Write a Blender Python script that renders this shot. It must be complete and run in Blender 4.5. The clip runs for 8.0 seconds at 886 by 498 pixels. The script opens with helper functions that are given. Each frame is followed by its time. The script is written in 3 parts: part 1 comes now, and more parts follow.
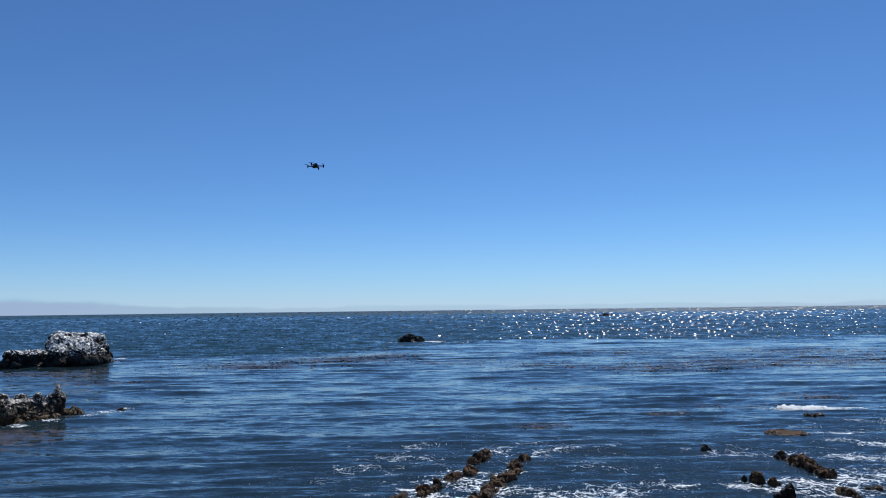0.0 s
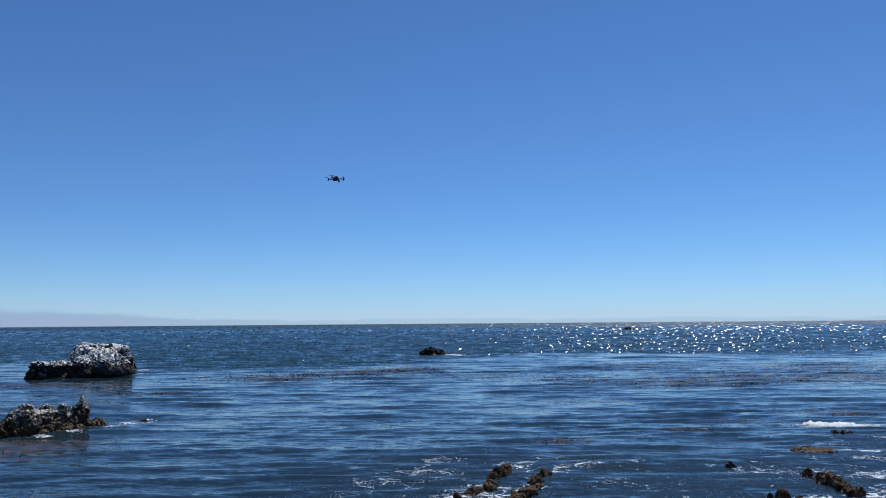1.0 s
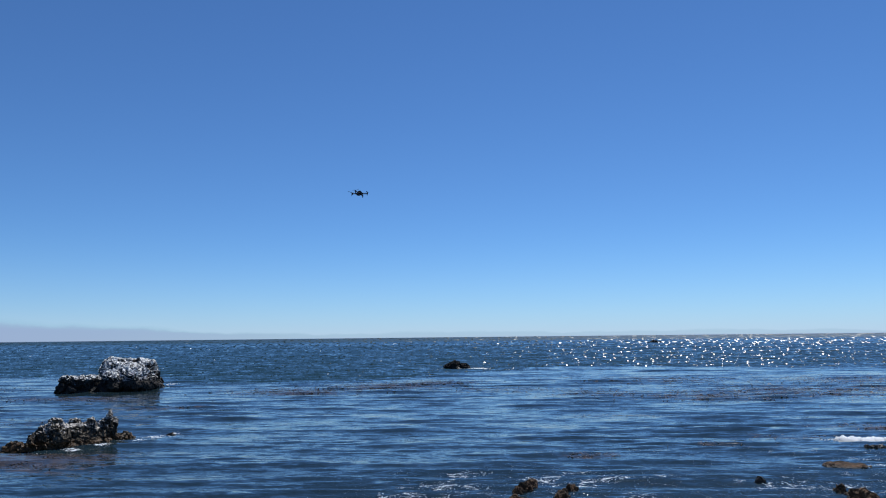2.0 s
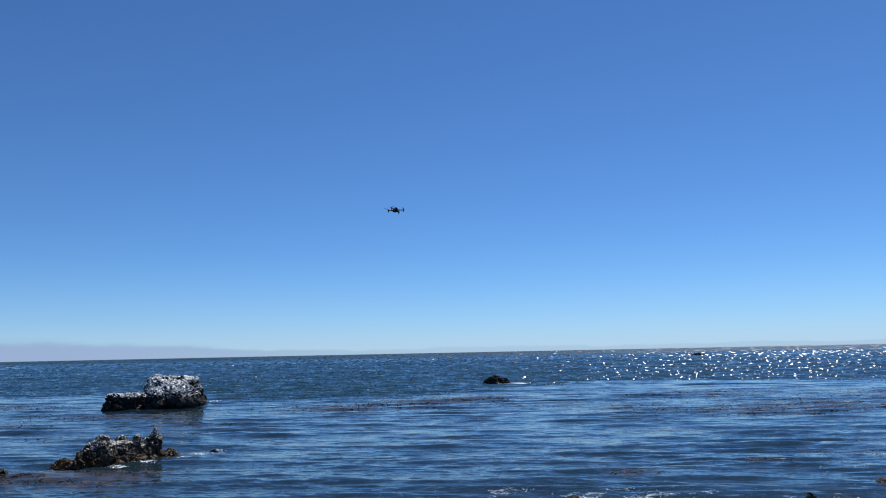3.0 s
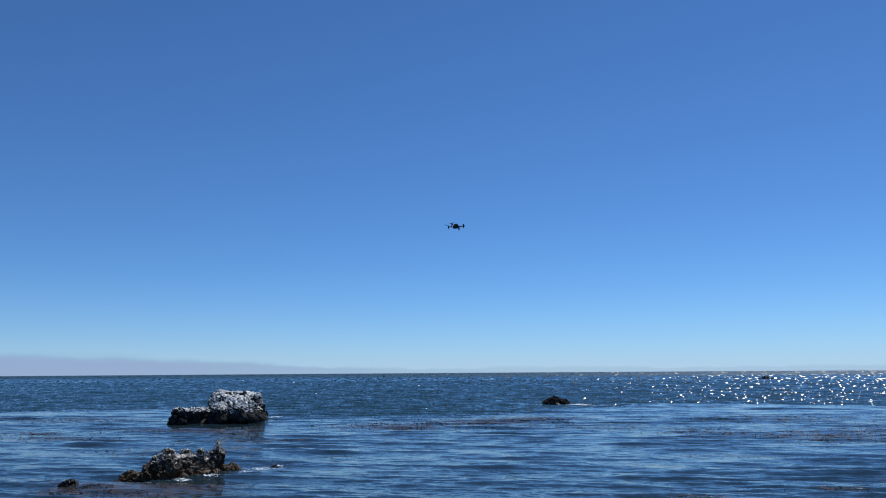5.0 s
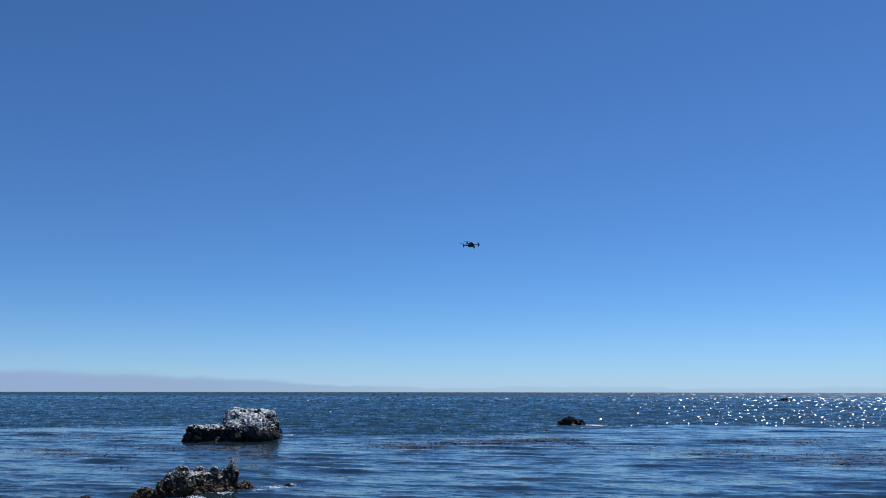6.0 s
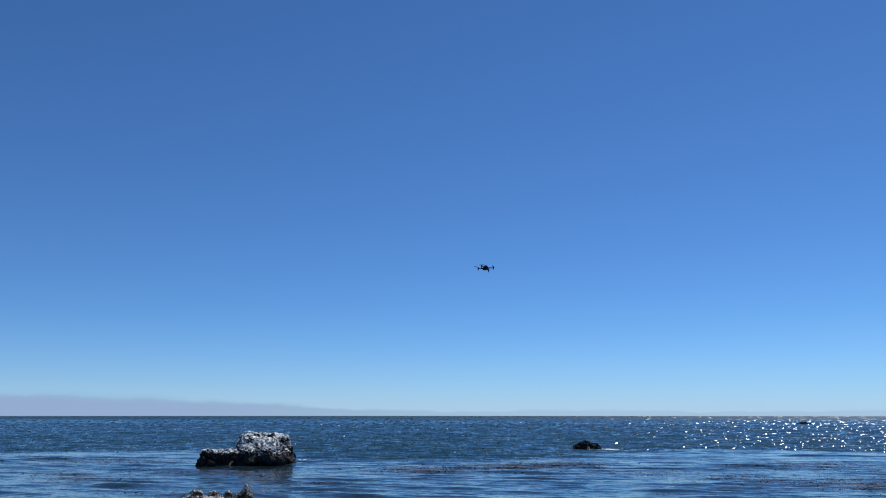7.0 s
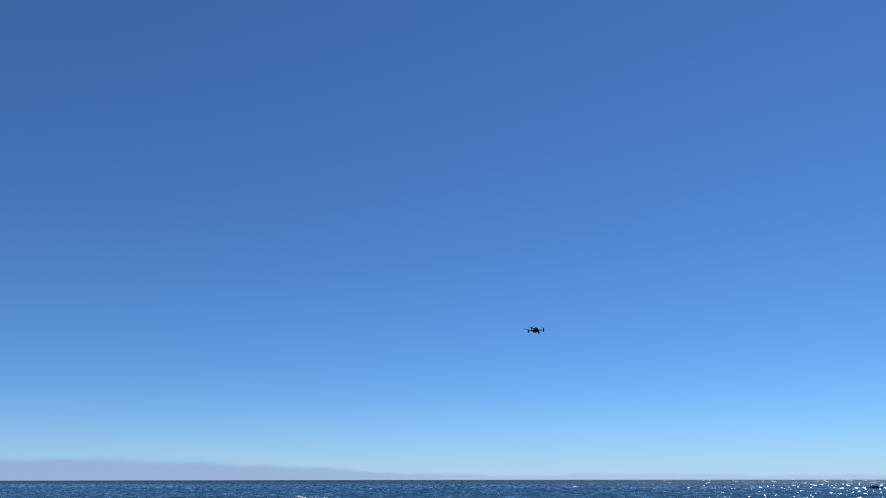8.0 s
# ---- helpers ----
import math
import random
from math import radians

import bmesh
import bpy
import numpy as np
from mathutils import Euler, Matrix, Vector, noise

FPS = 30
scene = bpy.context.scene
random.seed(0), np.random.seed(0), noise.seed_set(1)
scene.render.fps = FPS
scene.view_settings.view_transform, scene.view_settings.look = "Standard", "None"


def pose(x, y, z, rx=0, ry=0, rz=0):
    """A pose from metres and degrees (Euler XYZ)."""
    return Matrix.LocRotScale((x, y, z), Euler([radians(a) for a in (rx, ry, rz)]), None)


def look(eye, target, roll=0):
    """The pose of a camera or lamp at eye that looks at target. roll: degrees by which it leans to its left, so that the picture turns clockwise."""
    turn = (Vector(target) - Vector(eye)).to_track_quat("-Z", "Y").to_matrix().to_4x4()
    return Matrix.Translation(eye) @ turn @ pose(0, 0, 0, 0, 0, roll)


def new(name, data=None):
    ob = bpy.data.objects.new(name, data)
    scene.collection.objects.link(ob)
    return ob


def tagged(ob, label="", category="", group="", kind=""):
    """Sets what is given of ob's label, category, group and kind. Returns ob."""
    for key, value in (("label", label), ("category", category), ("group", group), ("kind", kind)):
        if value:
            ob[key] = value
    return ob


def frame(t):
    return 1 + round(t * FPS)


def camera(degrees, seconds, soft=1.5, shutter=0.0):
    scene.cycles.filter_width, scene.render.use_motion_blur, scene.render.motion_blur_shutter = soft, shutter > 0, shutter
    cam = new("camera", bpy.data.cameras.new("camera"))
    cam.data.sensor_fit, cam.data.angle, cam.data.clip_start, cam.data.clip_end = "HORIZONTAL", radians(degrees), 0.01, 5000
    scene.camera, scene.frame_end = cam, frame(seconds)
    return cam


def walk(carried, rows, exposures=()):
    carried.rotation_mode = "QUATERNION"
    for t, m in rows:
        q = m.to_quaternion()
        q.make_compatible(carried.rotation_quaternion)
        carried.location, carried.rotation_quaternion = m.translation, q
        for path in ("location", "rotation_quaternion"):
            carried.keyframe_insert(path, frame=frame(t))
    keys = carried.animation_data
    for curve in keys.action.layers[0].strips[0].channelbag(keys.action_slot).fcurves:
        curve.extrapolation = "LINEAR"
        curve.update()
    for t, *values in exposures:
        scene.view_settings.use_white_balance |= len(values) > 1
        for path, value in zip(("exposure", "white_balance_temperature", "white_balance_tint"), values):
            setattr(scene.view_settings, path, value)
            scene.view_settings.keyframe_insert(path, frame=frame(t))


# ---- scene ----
cam = camera(60.2, 8.0, soft=1.0)
walk(cam, [
    (0.0, look((0.00, 0.00, 7.80), (0.0, 996.9, 86.1), -0.69)),
    (0.5, look((0.02, 0.02, 7.80), (-12.2, 996.0, 96.5), -0.58)),
    (1.0, look((0.03, 0.04, 7.80), (-27.5, 995.1, 103.3), -0.45)),
    (2.5, look((0.04, 0.05, 7.82), (-79.3, 989.2, 131.2), -0.88)),
    (3.0, look((0.06, 0.06, 7.83), (-106.9, 985.4, 140.7), -1.17)),
    (3.5, look((0.06, 0.10, 7.83), (-134.6, 981.2, 146.7), -1.27)),
    (4.0, look((0.04, 0.16, 7.82), (-156.5, 977.5, 150.4), -1.06)),
    (4.5, look((0.00, 0.19, 7.80), (-170.6, 974.2, 156.7), -0.73)),
    (6.0, look((0.00, 0.22, 7.79), (-200.5, 962.8, 190.3), 0.08)),
    (6.5, look((-0.01, 0.20, 7.79), (-207.4, 958.7, 203.2), 0.08)),
    (7.0, look((-0.02, 0.15, 7.79), (-216.1, 953.3, 219.5), 0.02)),
    (7.5, look((-0.05, 0.11, 7.82), (-240.4, 941.0, 246.5), 0.02)),
    (8.0, look((-0.05, 0.08, 7.85), (-270.4, 918.9, 295.4), -0.06)),
], exposures=[(0.0, 0.05, 6650, 10), (1.0, 0.02, 6600, 10), (2.5, 0.04, 6500, 10), (3.2, 0.04, 6420, 10), (4.0, -0.03, 6380, 9), (6.5, -0.03, 6300, 9), (7.5, -0.04, 6280, 9), (8.0, 0.06, 6300, 9)])

# ---- world and sun ----
SUN_AZ, SUN_EL = 25.0, 58.0
world = bpy.data.worlds.new("world")
scene.world = world
world.use_nodes = True
wn = world.node_tree
sky = wn.nodes.new("ShaderNodeTexSky")
sky.sky_type = "NISHITA"
sky.sun_disc = False
sky.sun_elevation, sky.sun_rotation = radians(SUN_EL), radians(SUN_AZ)
sky.air_density, sky.dust_density, sky.ozone_density = 0.75, 0.0, 4.2
tone = wn.nodes.new("ShaderNodeMix")
tone.data_type, tone.blend_type = "RGBA", "MULTIPLY"
tone.inputs[0].default_value = 1.0
tone.inputs[7].default_value = (0.505, 0.77, 1.03, 1.0)
wn.links.new(sky.outputs[0], tone.inputs[6])
wn.links.new(tone.outputs[2], wn.nodes["Background"].inputs[0])
wn.nodes["Background"].inputs[1].default_value = 0.10
sun = new("sun", bpy.data.lights.new("sun", "SUN"))
sun.data.energy, sun.data.angle, sun.data.color = 4.6, radians(0.53), (0.965, 0.985, 1.0)
sun_way = Vector((math.sin(radians(SUN_AZ)) * math.cos(radians(SUN_EL)),
                  math.cos(radians(SUN_AZ)) * math.cos(radians(SUN_EL)), math.sin(radians(SUN_EL))))
sun.matrix_world = look(sun_way * 300, (0, 0, 0))


# ---- material helpers ----
class Mat:
    """A node material with a few short calls."""

    def __init__(self, name):
        self.m = bpy.data.materials.new(name)
        self.m.use_nodes = True
        self.t = self.m.node_tree
        self.b = self.t.nodes["Principled BSDF"]
        self.out = self.t.nodes["Material Output"]

    def node(self, kind):
        return self.t.nodes.new("ShaderNode" + kind)

    def put(self, a, b):
        self.t.links.new(a, b)

    def fill(self, socket, v):
        if isinstance(v, bpy.types.NodeSocket):
            self.put(v, socket)
        elif isinstance(v, tuple) and len(v) == 3 and socket.type == "RGBA":
            socket.default_value = (*v, 1)
        else:
            socket.default_value = v

    def math(self, op, a, b=0.0, clamp=False):
        n = self.node("Math")
        n.operation, n.use_clamp = op, clamp
        self.fill(n.inputs[0], a)
        self.fill(n.inputs[1], b)
        return n.outputs[0]

    def step(self, v, lo, hi, a=0.0, b=1.0):
        n = self.node("MapRange")
        n.interpolation_type = "SMOOTHSTEP"
        for i, q in enumerate((v, lo, hi, a, b)):
            self.fill(n.inputs[i], q)
        return n.outputs[0]

    def mix(self, f, a, b):
        n = self.node("Mix")
        n.data_type = "RGBA"
        self.fill(n.inputs[0], f)
        self.fill(n.inputs[6], a)
        self.fill(n.inputs[7], b)
        return n.outputs[2]

    def coords(self, kind="Object", scale=(1, 1, 1)):
        c = self.node("TexCoord")
        mp = self.node("Mapping")
        mp.inputs["Scale"].default_value = scale
        self.put(c.outputs[kind], mp.inputs[0])
        return mp.outputs[0]

    def noise(self, at, scale, detail=4.0, rough=0.55, warp=0.0):
        n = self.node("TexNoise")
        self.put(at, n.inputs["Vector"])
        n.inputs["Scale"].default_value = scale
        n.inputs["Detail"].default_value = detail
        n.inputs["Roughness"].default_value = rough
        n.inputs["Distortion"].default_value = warp
        return n.outputs[0]

    def voronoi(self, at, scale, feature="F1"):
        n = self.node("TexVoronoi")
        n.feature = feature
        self.put(at, n.inputs["Vector"])
        n.inputs["Scale"].default_value = scale
        return n.outputs[0]

    def attr(self, name):
        n = self.node("Attribute")
        n.attribute_name = name
        return n.outputs["Fac"]

    def bump(self, height, strength, distance, base=None):
        n = self.node("Bump")
        self.fill(n.inputs["Strength"], strength)
        self.fill(n.inputs["Distance"], distance)
        self.put(height, n.inputs["Height"])
        if base is not None:
            self.put(base, n.inputs["Normal"])
        return n.outputs[0]

    def vec(self, op, a, b=(0.0, 0.0, 0.0)):
        n = self.node("VectorMath")
        n.operation = op
        self.fill(n.inputs[0], a)
        self.fill(n.inputs[1], b)
        return n.outputs[0]

    def slopes(self, at, scale, detail, rough, size):
        """Random surface slopes along x and y."""
        n = self.node("TexNoise")
        self.put(at, n.inputs["Vector"])
        n.inputs["Scale"].default_value = scale
        n.inputs["Detail"].default_value = detail
        n.inputs["Roughness"].default_value = rough
        return self.vec("MULTIPLY", self.vec("SUBTRACT", n.outputs["Color"], (0.5, 0.5, 0.5)), size)

    def axis(self, v, i):
        n = self.node("SeparateXYZ")
        self.put(v, n.inputs[0])
        return n.outputs[i]


def sea_water():
    s = Mat("sea_water")
    wind, kelp_a, reef, shore = s.attr("wind"), s.attr("kelp"), s.attr("reef"), s.attr("shore")
    foam_a = s.math("ADD", s.attr("foam"), s.math("MULTIPLY", reef, 0.03))
    # chop coordinates: wave groups that lengthen out to sea
    chop_at = s.node("CombineXYZ")
    s.put(s.attr("chop_u"), chop_at.inputs[0])
    s.put(s.attr("chop_v"), chop_at.inputs[1])
    chop_at = chop_at.outputs[0]
    # kelp under the surface, broken up in shreds
    shred = s.noise(s.coords("Object", (0.5, 0.7, 1.0)), 1.6, 6, 0.75, 0.8)
    drifts = s.noise(s.coords("Object", (0.10, 0.3, 1.0)), 0.9, 4, 0.6, 0.5)
    kelp = s.math("ADD", kelp_a, s.math("ADD", s.math("MULTIPLY", s.math("SUBTRACT", shred, 0.5), 2.6), s.math("MULTIPLY", s.math("SUBTRACT", drifts, 0.5), 0.9)))
    kelp = s.math("MULTIPLY", s.step(kelp, 0.20, 0.68), s.step(kelp_a, 0.02, 0.12))
    # foam: thin lace where there is little of it, sheets where there is much
    drift = s.slopes(s.coords("Object"), 0.8, 4, 0.6, (1.7, 1.2, 0.0))
    bent = s.vec("ADD", s.coords("Object", (0.75, 0.6, 1.0)), drift)
    patch = s.noise(s.coords("Object", (0.6, 0.8, 1.0)), 0.8, 5, 0.65, 0.6)
    spray = s.noise(s.coords("Object", (1.0, 0.45, 1.0)), 9.0, 3, 0.7)
    much = s.math("ADD", foam_a, s.math("MULTIPLY", s.math("SUBTRACT", patch, 0.5), 1.5))
    wide1 = s.math("MAXIMUM", s.math("MULTIPLY", s.math("SUBTRACT", much, 0.30), 0.26), 0.0005)
    wide2 = s.math("MAXIMUM", s.math("MULTIPLY", s.math("SUBTRACT", much, 0.42), 0.34), 0.0005)
    line1 = s.step(s.voronoi(bent, 1.25, "DISTANCE_TO_EDGE"), 0.0, wide1, 1.0, 0.0)
    line2 = s.step(s.voronoi(bent, 4.2, "DISTANCE_TO_EDGE"), 0.0, wide2, 1.0, 0.0)
    torn = s.step(spray, 0.36, 0.56)
    lace = s.math("MULTIPLY", s.math("MAXIMUM", line1, line2), torn)
    sheet = s.step(s.math("ADD", much, s.math("MULTIPLY", s.math("SUBTRACT", spray, 0.5), 1.6)), 0.86, 1.02)
    # white flecks: loose foam, and small sun glints painted in with it
    fleck = s.math("MULTIPLY", s.step(spray, 0.63, 0.68), s.step(much, 0.24, 0.44))
    foam = s.math("MAXIMUM", s.math("MAXIMUM", lace, sheet), fleck)
    foam = s.math("MULTIPLY", foam, s.math("GREATER_THAN", foam_a, 0.03))
    caps = s.step(s.noise(chop_at, 0.4, 3, 0.6), 0.715, 0.74)
    foam = s.math("MAXIMUM", foam, s.math("MULTIPLY", caps, s.math("MULTIPLY", wind, s.step(s.attr("open"), 0.5, 0.9, 1.0, 0.0))))
    tint = s.noise(s.coords("Object", (0.3, 1.0, 1.0)), 0.03, 3)
    deep = s.mix(tint, (0.009, 0.019, 0.026), (0.014, 0.029, 0.037))
    deep = s.mix(wind, deep, (0.013, 0.035, 0.037))
    weed = s.mix(s.step(shred, 0.4, 0.7), (0.028, 0.021, 0.019), (0.115, 0.085, 0.070))
    col = s.mix(s.math("MULTIPLY", kelp, 0.7), deep, weed)
    col = s.mix(foam, col, (0.86, 0.88, 0.90))
    s.put(col, s.b.inputs["Base Color"])
    # share of steep wavelets in the wind chop, more of them further out
    steeper = s.step(s.noise(s.vec("ADD", chop_at, (5.0, 77.0, 0.0)), 0.8, 2, 0.6), s.step(s.attr("open"), 0.0, 0.35, 0.61, 0.555), s.step(s.attr("open"), 0.0, 0.35, 0.645, 0.595))
    rough = s.math("ADD", s.step(wind, 0.0, 1.0, 0.06, 0.13), s.math("MULTIPLY", s.math("MULTIPLY", wind, steeper), 0.15))
    rough = s.math("ADD", rough, s.math("ADD", s.math("MULTIPLY", kelp, 0.15), s.math("MULTIPLY", reef, 0.03)))
    # past a kilometre the facets blur into one rough sheen
    rough = s.math("ADD", rough, s.step(s.attr("open"), 0.35, 1.0, 0.0, 0.22))
    s.put(s.math("ADD", rough, s.math("MULTIPLY", foam, 0.5)), s.b.inputs["Roughness"])
    s.b.inputs["IOR"].default_value = 1.333
    s.put(s.math("SUBTRACT", s.step(kelp, 0.0, 1.0, 0.5, 0.24), s.math("MULTIPLY", foam, 0.2)), s.b.inputs["Specular IOR Level"])
    # ripples as slopes: long and soft inside the kelp bed, short wind chop outside it
    geo = s.node("NewGeometry")
    soft = s.slopes(s.coords("Object", (0.16, 1.0, 1.0)), 0.75, 3, 0.5, (0.06, 0.24, 0.0))
    fine = s.slopes(s.coords("Object", (0.30, 1.0, 1.0)), 2.6, 4, 0.62, (0.16, 0.52, 0.0))
    both = s.node("CombineXYZ")
    for k, v in ((0, 0.0), (1, s.math("ADD", s.math("ADD", s.math("MULTIPLY", shore, 0.005), 0.024), s.math("MULTIPLY", reef, -0.15))), (2, 0.0)):
        s.fill(both.inputs[k], v)
    grow = s.math("ADD", 1.0, s.math("ADD", s.math("MULTIPLY", shore, 0.6), s.math("MULTIPLY", reef, 0.5)))
    big = s.node("VectorMath")
    big.operation = "SCALE"
    s.put(fine, big.inputs[0])
    s.put(grow, big.inputs["Scale"])
    calm = s.vec("ADD", s.vec("ADD", soft, big.outputs[0]), both.outputs[0])
    # short ripples near the shore
    near = s.node("VectorMath")
    near.operation = "SCALE"
    s.put(s.slopes(s.coords("Object", (0.42, 1.0, 1.0)), 5.5, 3, 0.6, (0.35, 0.50, 0.0)), near.inputs[0])
    s.put(s.math("MULTIPLY", shore, s.step(s.noise(s.coords("Object", (0.25, 0.6, 1.0)), 0.35, 3), 0.38, 0.6, 0.25, 1.0)), near.inputs["Scale"])
    calm = s.vec("ADD", calm, near.outputs[0])
    # small confused ripples over the reef
    rip = s.slopes(s.coords("Object", (1.0, 0.4, 1.0)), 13.0, 3, 0.6, (1.1, 1.1, 0.0))
    rip = s.vec("ADD", rip, (0.0, -0.17, 0.0))
    gate = s.node("Mix")
    gate.data_type = "VECTOR"
    s.put(s.math("MULTIPLY", reef, s.step(s.noise(s.coords("Object", (0.4, 1.0, 1.0)), 0.7, 4, 0.6, 0.5), 0.42, 0.60)), gate.inputs[0])
    s.put(calm, gate.inputs[4])
    s.put(rip, gate.inputs[5])
    calm = gate.outputs[1]
    # wind chop: the faces that show lean to the shore
    broad = s.slopes(s.vec("MULTIPLY", chop_at, (0.35, 1.1, 1.0)), 1.0, 2, 0.5, (0.20, 0.34, 0.0))
    small = s.slopes(chop_at, 1.3, 1.5, 0.5, (0.30, 0.26, 0.0))
    fade = s.node("VectorMath")
    fade.operation = "SCALE"
    s.put(s.vec("ADD", small, broad), fade.inputs[0])
    s.put(s.step(s.attr("open"), 0.1, 0.8, 1.0, 0.3), fade.inputs["Scale"])
    chop = s.vec("ADD", fade.outputs[0], (0.0, -0.12, 0.0))
    # here and there a steep wavelet turned to the shore
    steep = s.vec("ADD", s.slopes(s.vec("ADD", chop_at, (31.0, 7.0, 0.0)), 0.9, 1, 0.5, (1.6, 0.8, 0.0)), (-0.08, -0.50, 0.0))
    crest = s.node("Mix")
    crest.data_type = "VECTOR"
    s.put(steeper, crest.inputs[0])
    s.put(chop, crest.inputs[4])
    s.put(steep, crest.inputs[5])
    chop = crest.outputs[1]
    add = s.node("Mix")
    add.data_type = "VECTOR"
    s.put(wind, add.inputs[0])
    s.put(calm, add.inputs[4])
    s.put(chop, add.inputs[5])
    tilt = s.vec("NORMALIZE", s.vec("ADD", geo.outputs["Normal"], add.outputs[1]))
    s.put(s.bump(foam, 0.6, 0.04, tilt), s.b.inputs["Normal"])
    return s.m


def rock(name, dark, light, guano=0.0, wet_top=0.5, algae=(0.05, 0.03, 0.012), scale=1.0, crown=2.4, pale=(0.86, 0.84, 0.80)):
    s = Mat(name)
    at = s.coords("Object")
    geo = s.node("NewGeometry")
    up = s.axis(geo.outputs["Normal"], 2)
    z = s.axis(at, 2)
    big = s.noise(at, 0.55 * scale, 5, 0.6, 0.4)
    grain = s.noise(at, 5.0 * scale, 6, 0.7)
    crack = s.voronoi(s.coords("Object", (1.0, 1.0, 0.6)), 1.6 * scale, "DISTANCE_TO_EDGE")
    base = s.mix(s.step(s.math("ADD", s.math("MULTIPLY", big, 0.6), s.math("MULTIPLY", grain, 0.4)), 0.36, 0.66), dark, light)
    if guano > 0:
        run = s.noise(s.coords("Object", (1.0, 1.0, 0.3)), 1.3 * scale, 5, 0.65, 0.6)
        speck = s.noise(at, 3.2 * scale, 5, 0.75, 0.3)
        g = s.math("ADD", s.math("MULTIPLY", up, 0.45), s.math("ADD", s.math("MULTIPLY", s.math("SUBTRACT", run, 0.5), 1.9), s.math("MULTIPLY", s.math("SUBTRACT", speck, 0.5), 1.7)))
        g = s.math("ADD", g, s.step(z, crown * 0.25, crown, -0.55, 0.22))
        g = s.step(g, 0.50 - guano, 0.70 - guano)
        base = s.mix(g, base, s.mix(s.step(grain, 0.28, 0.55), tuple(0.6 * c for c in pale), pale))
        # bare dark knobs and crevices over the whitened crown
        knob = s.step(s.voronoi(at, 2.9 * scale), 0.27, 0.40, 1.0, 0.0)
        base = s.mix(s.math("MULTIPLY", knob, 0.8), base, dark)
        base = s.mix(s.step(crack, 0.0, 0.05, 0.75, 0.0), base, dark)
    edge = s.math("ADD", z, s.math("MULTIPLY", s.math("SUBTRACT", big, 0.5), 1.2 * wet_top))
    wet = s.step(edge, wet_top * 0.6, wet_top * 1.3, 1.0, 0.0)
    weed = s.mix(s.step(grain, 0.4, 0.65), algae, (algae[0] * 2.6, algae[1] * 2.3, algae[2] * 2.0))
    col = s.mix(s.math("MULTIPLY", wet, 0.92), base, weed)
    s.put(col, s.b.inputs["Base Color"])
    s.put(s.step(wet, 0.0, 1.0, 0.9, 0.5), s.b.inputs["Roughness"])
    s.b.inputs["Specular IOR Level"].default_value = 0.3
    n1 = s.bump(s.step(crack, 0.0, 0.12), 0.7, 0.14 / scale)
    n2 = s.bump(grain, 0.9, 0.12 / scale, n1)
    s.put(n2, s.b.inputs["Normal"])
    return s.m


def plain(name, col, rough=0.5, metal=0.0, vary=0.25, scale=20.0):
    s = Mat(name)
    n = s.noise(s.coords("Object"), scale, 4)
    low = tuple(c * (1 - vary) for c in col)
    high = tuple(min(1, c * (1 + vary)) for c in col)
    s.put(s.mix(n, low, high), s.b.inputs["Base Color"])
    s.put(s.step(n, 0.2, 0.8, max(0, rough - 0.1), min(1, rough + 0.1)), s.b.inputs["Roughness"])
    s.b.inputs["Metallic"].default_value = metal
    return s.m


def fog_haze_glow():
    """Low pale fog far out at sea, thicker towards the south, with painted haze above; both glow."""
    s = Mat("fog_haze_glow")
    at = s.coords("Object")
    z = s.axis(at, 2)
    x = s.axis(at, 0)
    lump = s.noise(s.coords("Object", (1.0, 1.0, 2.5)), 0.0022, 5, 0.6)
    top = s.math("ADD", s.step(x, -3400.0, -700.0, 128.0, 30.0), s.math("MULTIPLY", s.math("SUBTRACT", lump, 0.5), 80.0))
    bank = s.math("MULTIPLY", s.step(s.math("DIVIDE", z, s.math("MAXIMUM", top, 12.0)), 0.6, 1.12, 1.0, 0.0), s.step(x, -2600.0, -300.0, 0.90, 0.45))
    # horizon haze painted as a layer that thins with height
    haze_veil = s.math("MULTIPLY", s.math("POWER", 2.718, s.math("MULTIPLY", z, -1.0 / 150.0)), 0.62)
    haze_veil = s.math("MULTIPLY", haze_veil, s.step(z, 300.0, 700.0, 1.0, 0.0))
    body = s.math("MAXIMUM", bank, haze_veil)
    # emission stands in for daylight scattered by the fog and haze
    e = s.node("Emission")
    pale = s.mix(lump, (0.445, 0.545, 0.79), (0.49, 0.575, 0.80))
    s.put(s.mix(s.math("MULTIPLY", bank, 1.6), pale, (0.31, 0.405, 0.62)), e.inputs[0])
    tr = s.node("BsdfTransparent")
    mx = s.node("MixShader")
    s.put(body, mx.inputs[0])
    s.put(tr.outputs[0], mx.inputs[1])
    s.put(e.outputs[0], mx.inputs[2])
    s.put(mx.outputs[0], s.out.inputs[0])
    return s.m


def kelp_leaf(name, a, b):
    s = Mat(name)
    geo = s.node("NewGeometry")
    s.put(s.mix(geo.outputs["Random Per Island"], a, b), s.b.inputs["Base Color"])
    s.b.inputs["Roughness"].default_value = 0.35
    s.b.inputs["Specular IOR Level"].default_value = 0.3
    return s.m


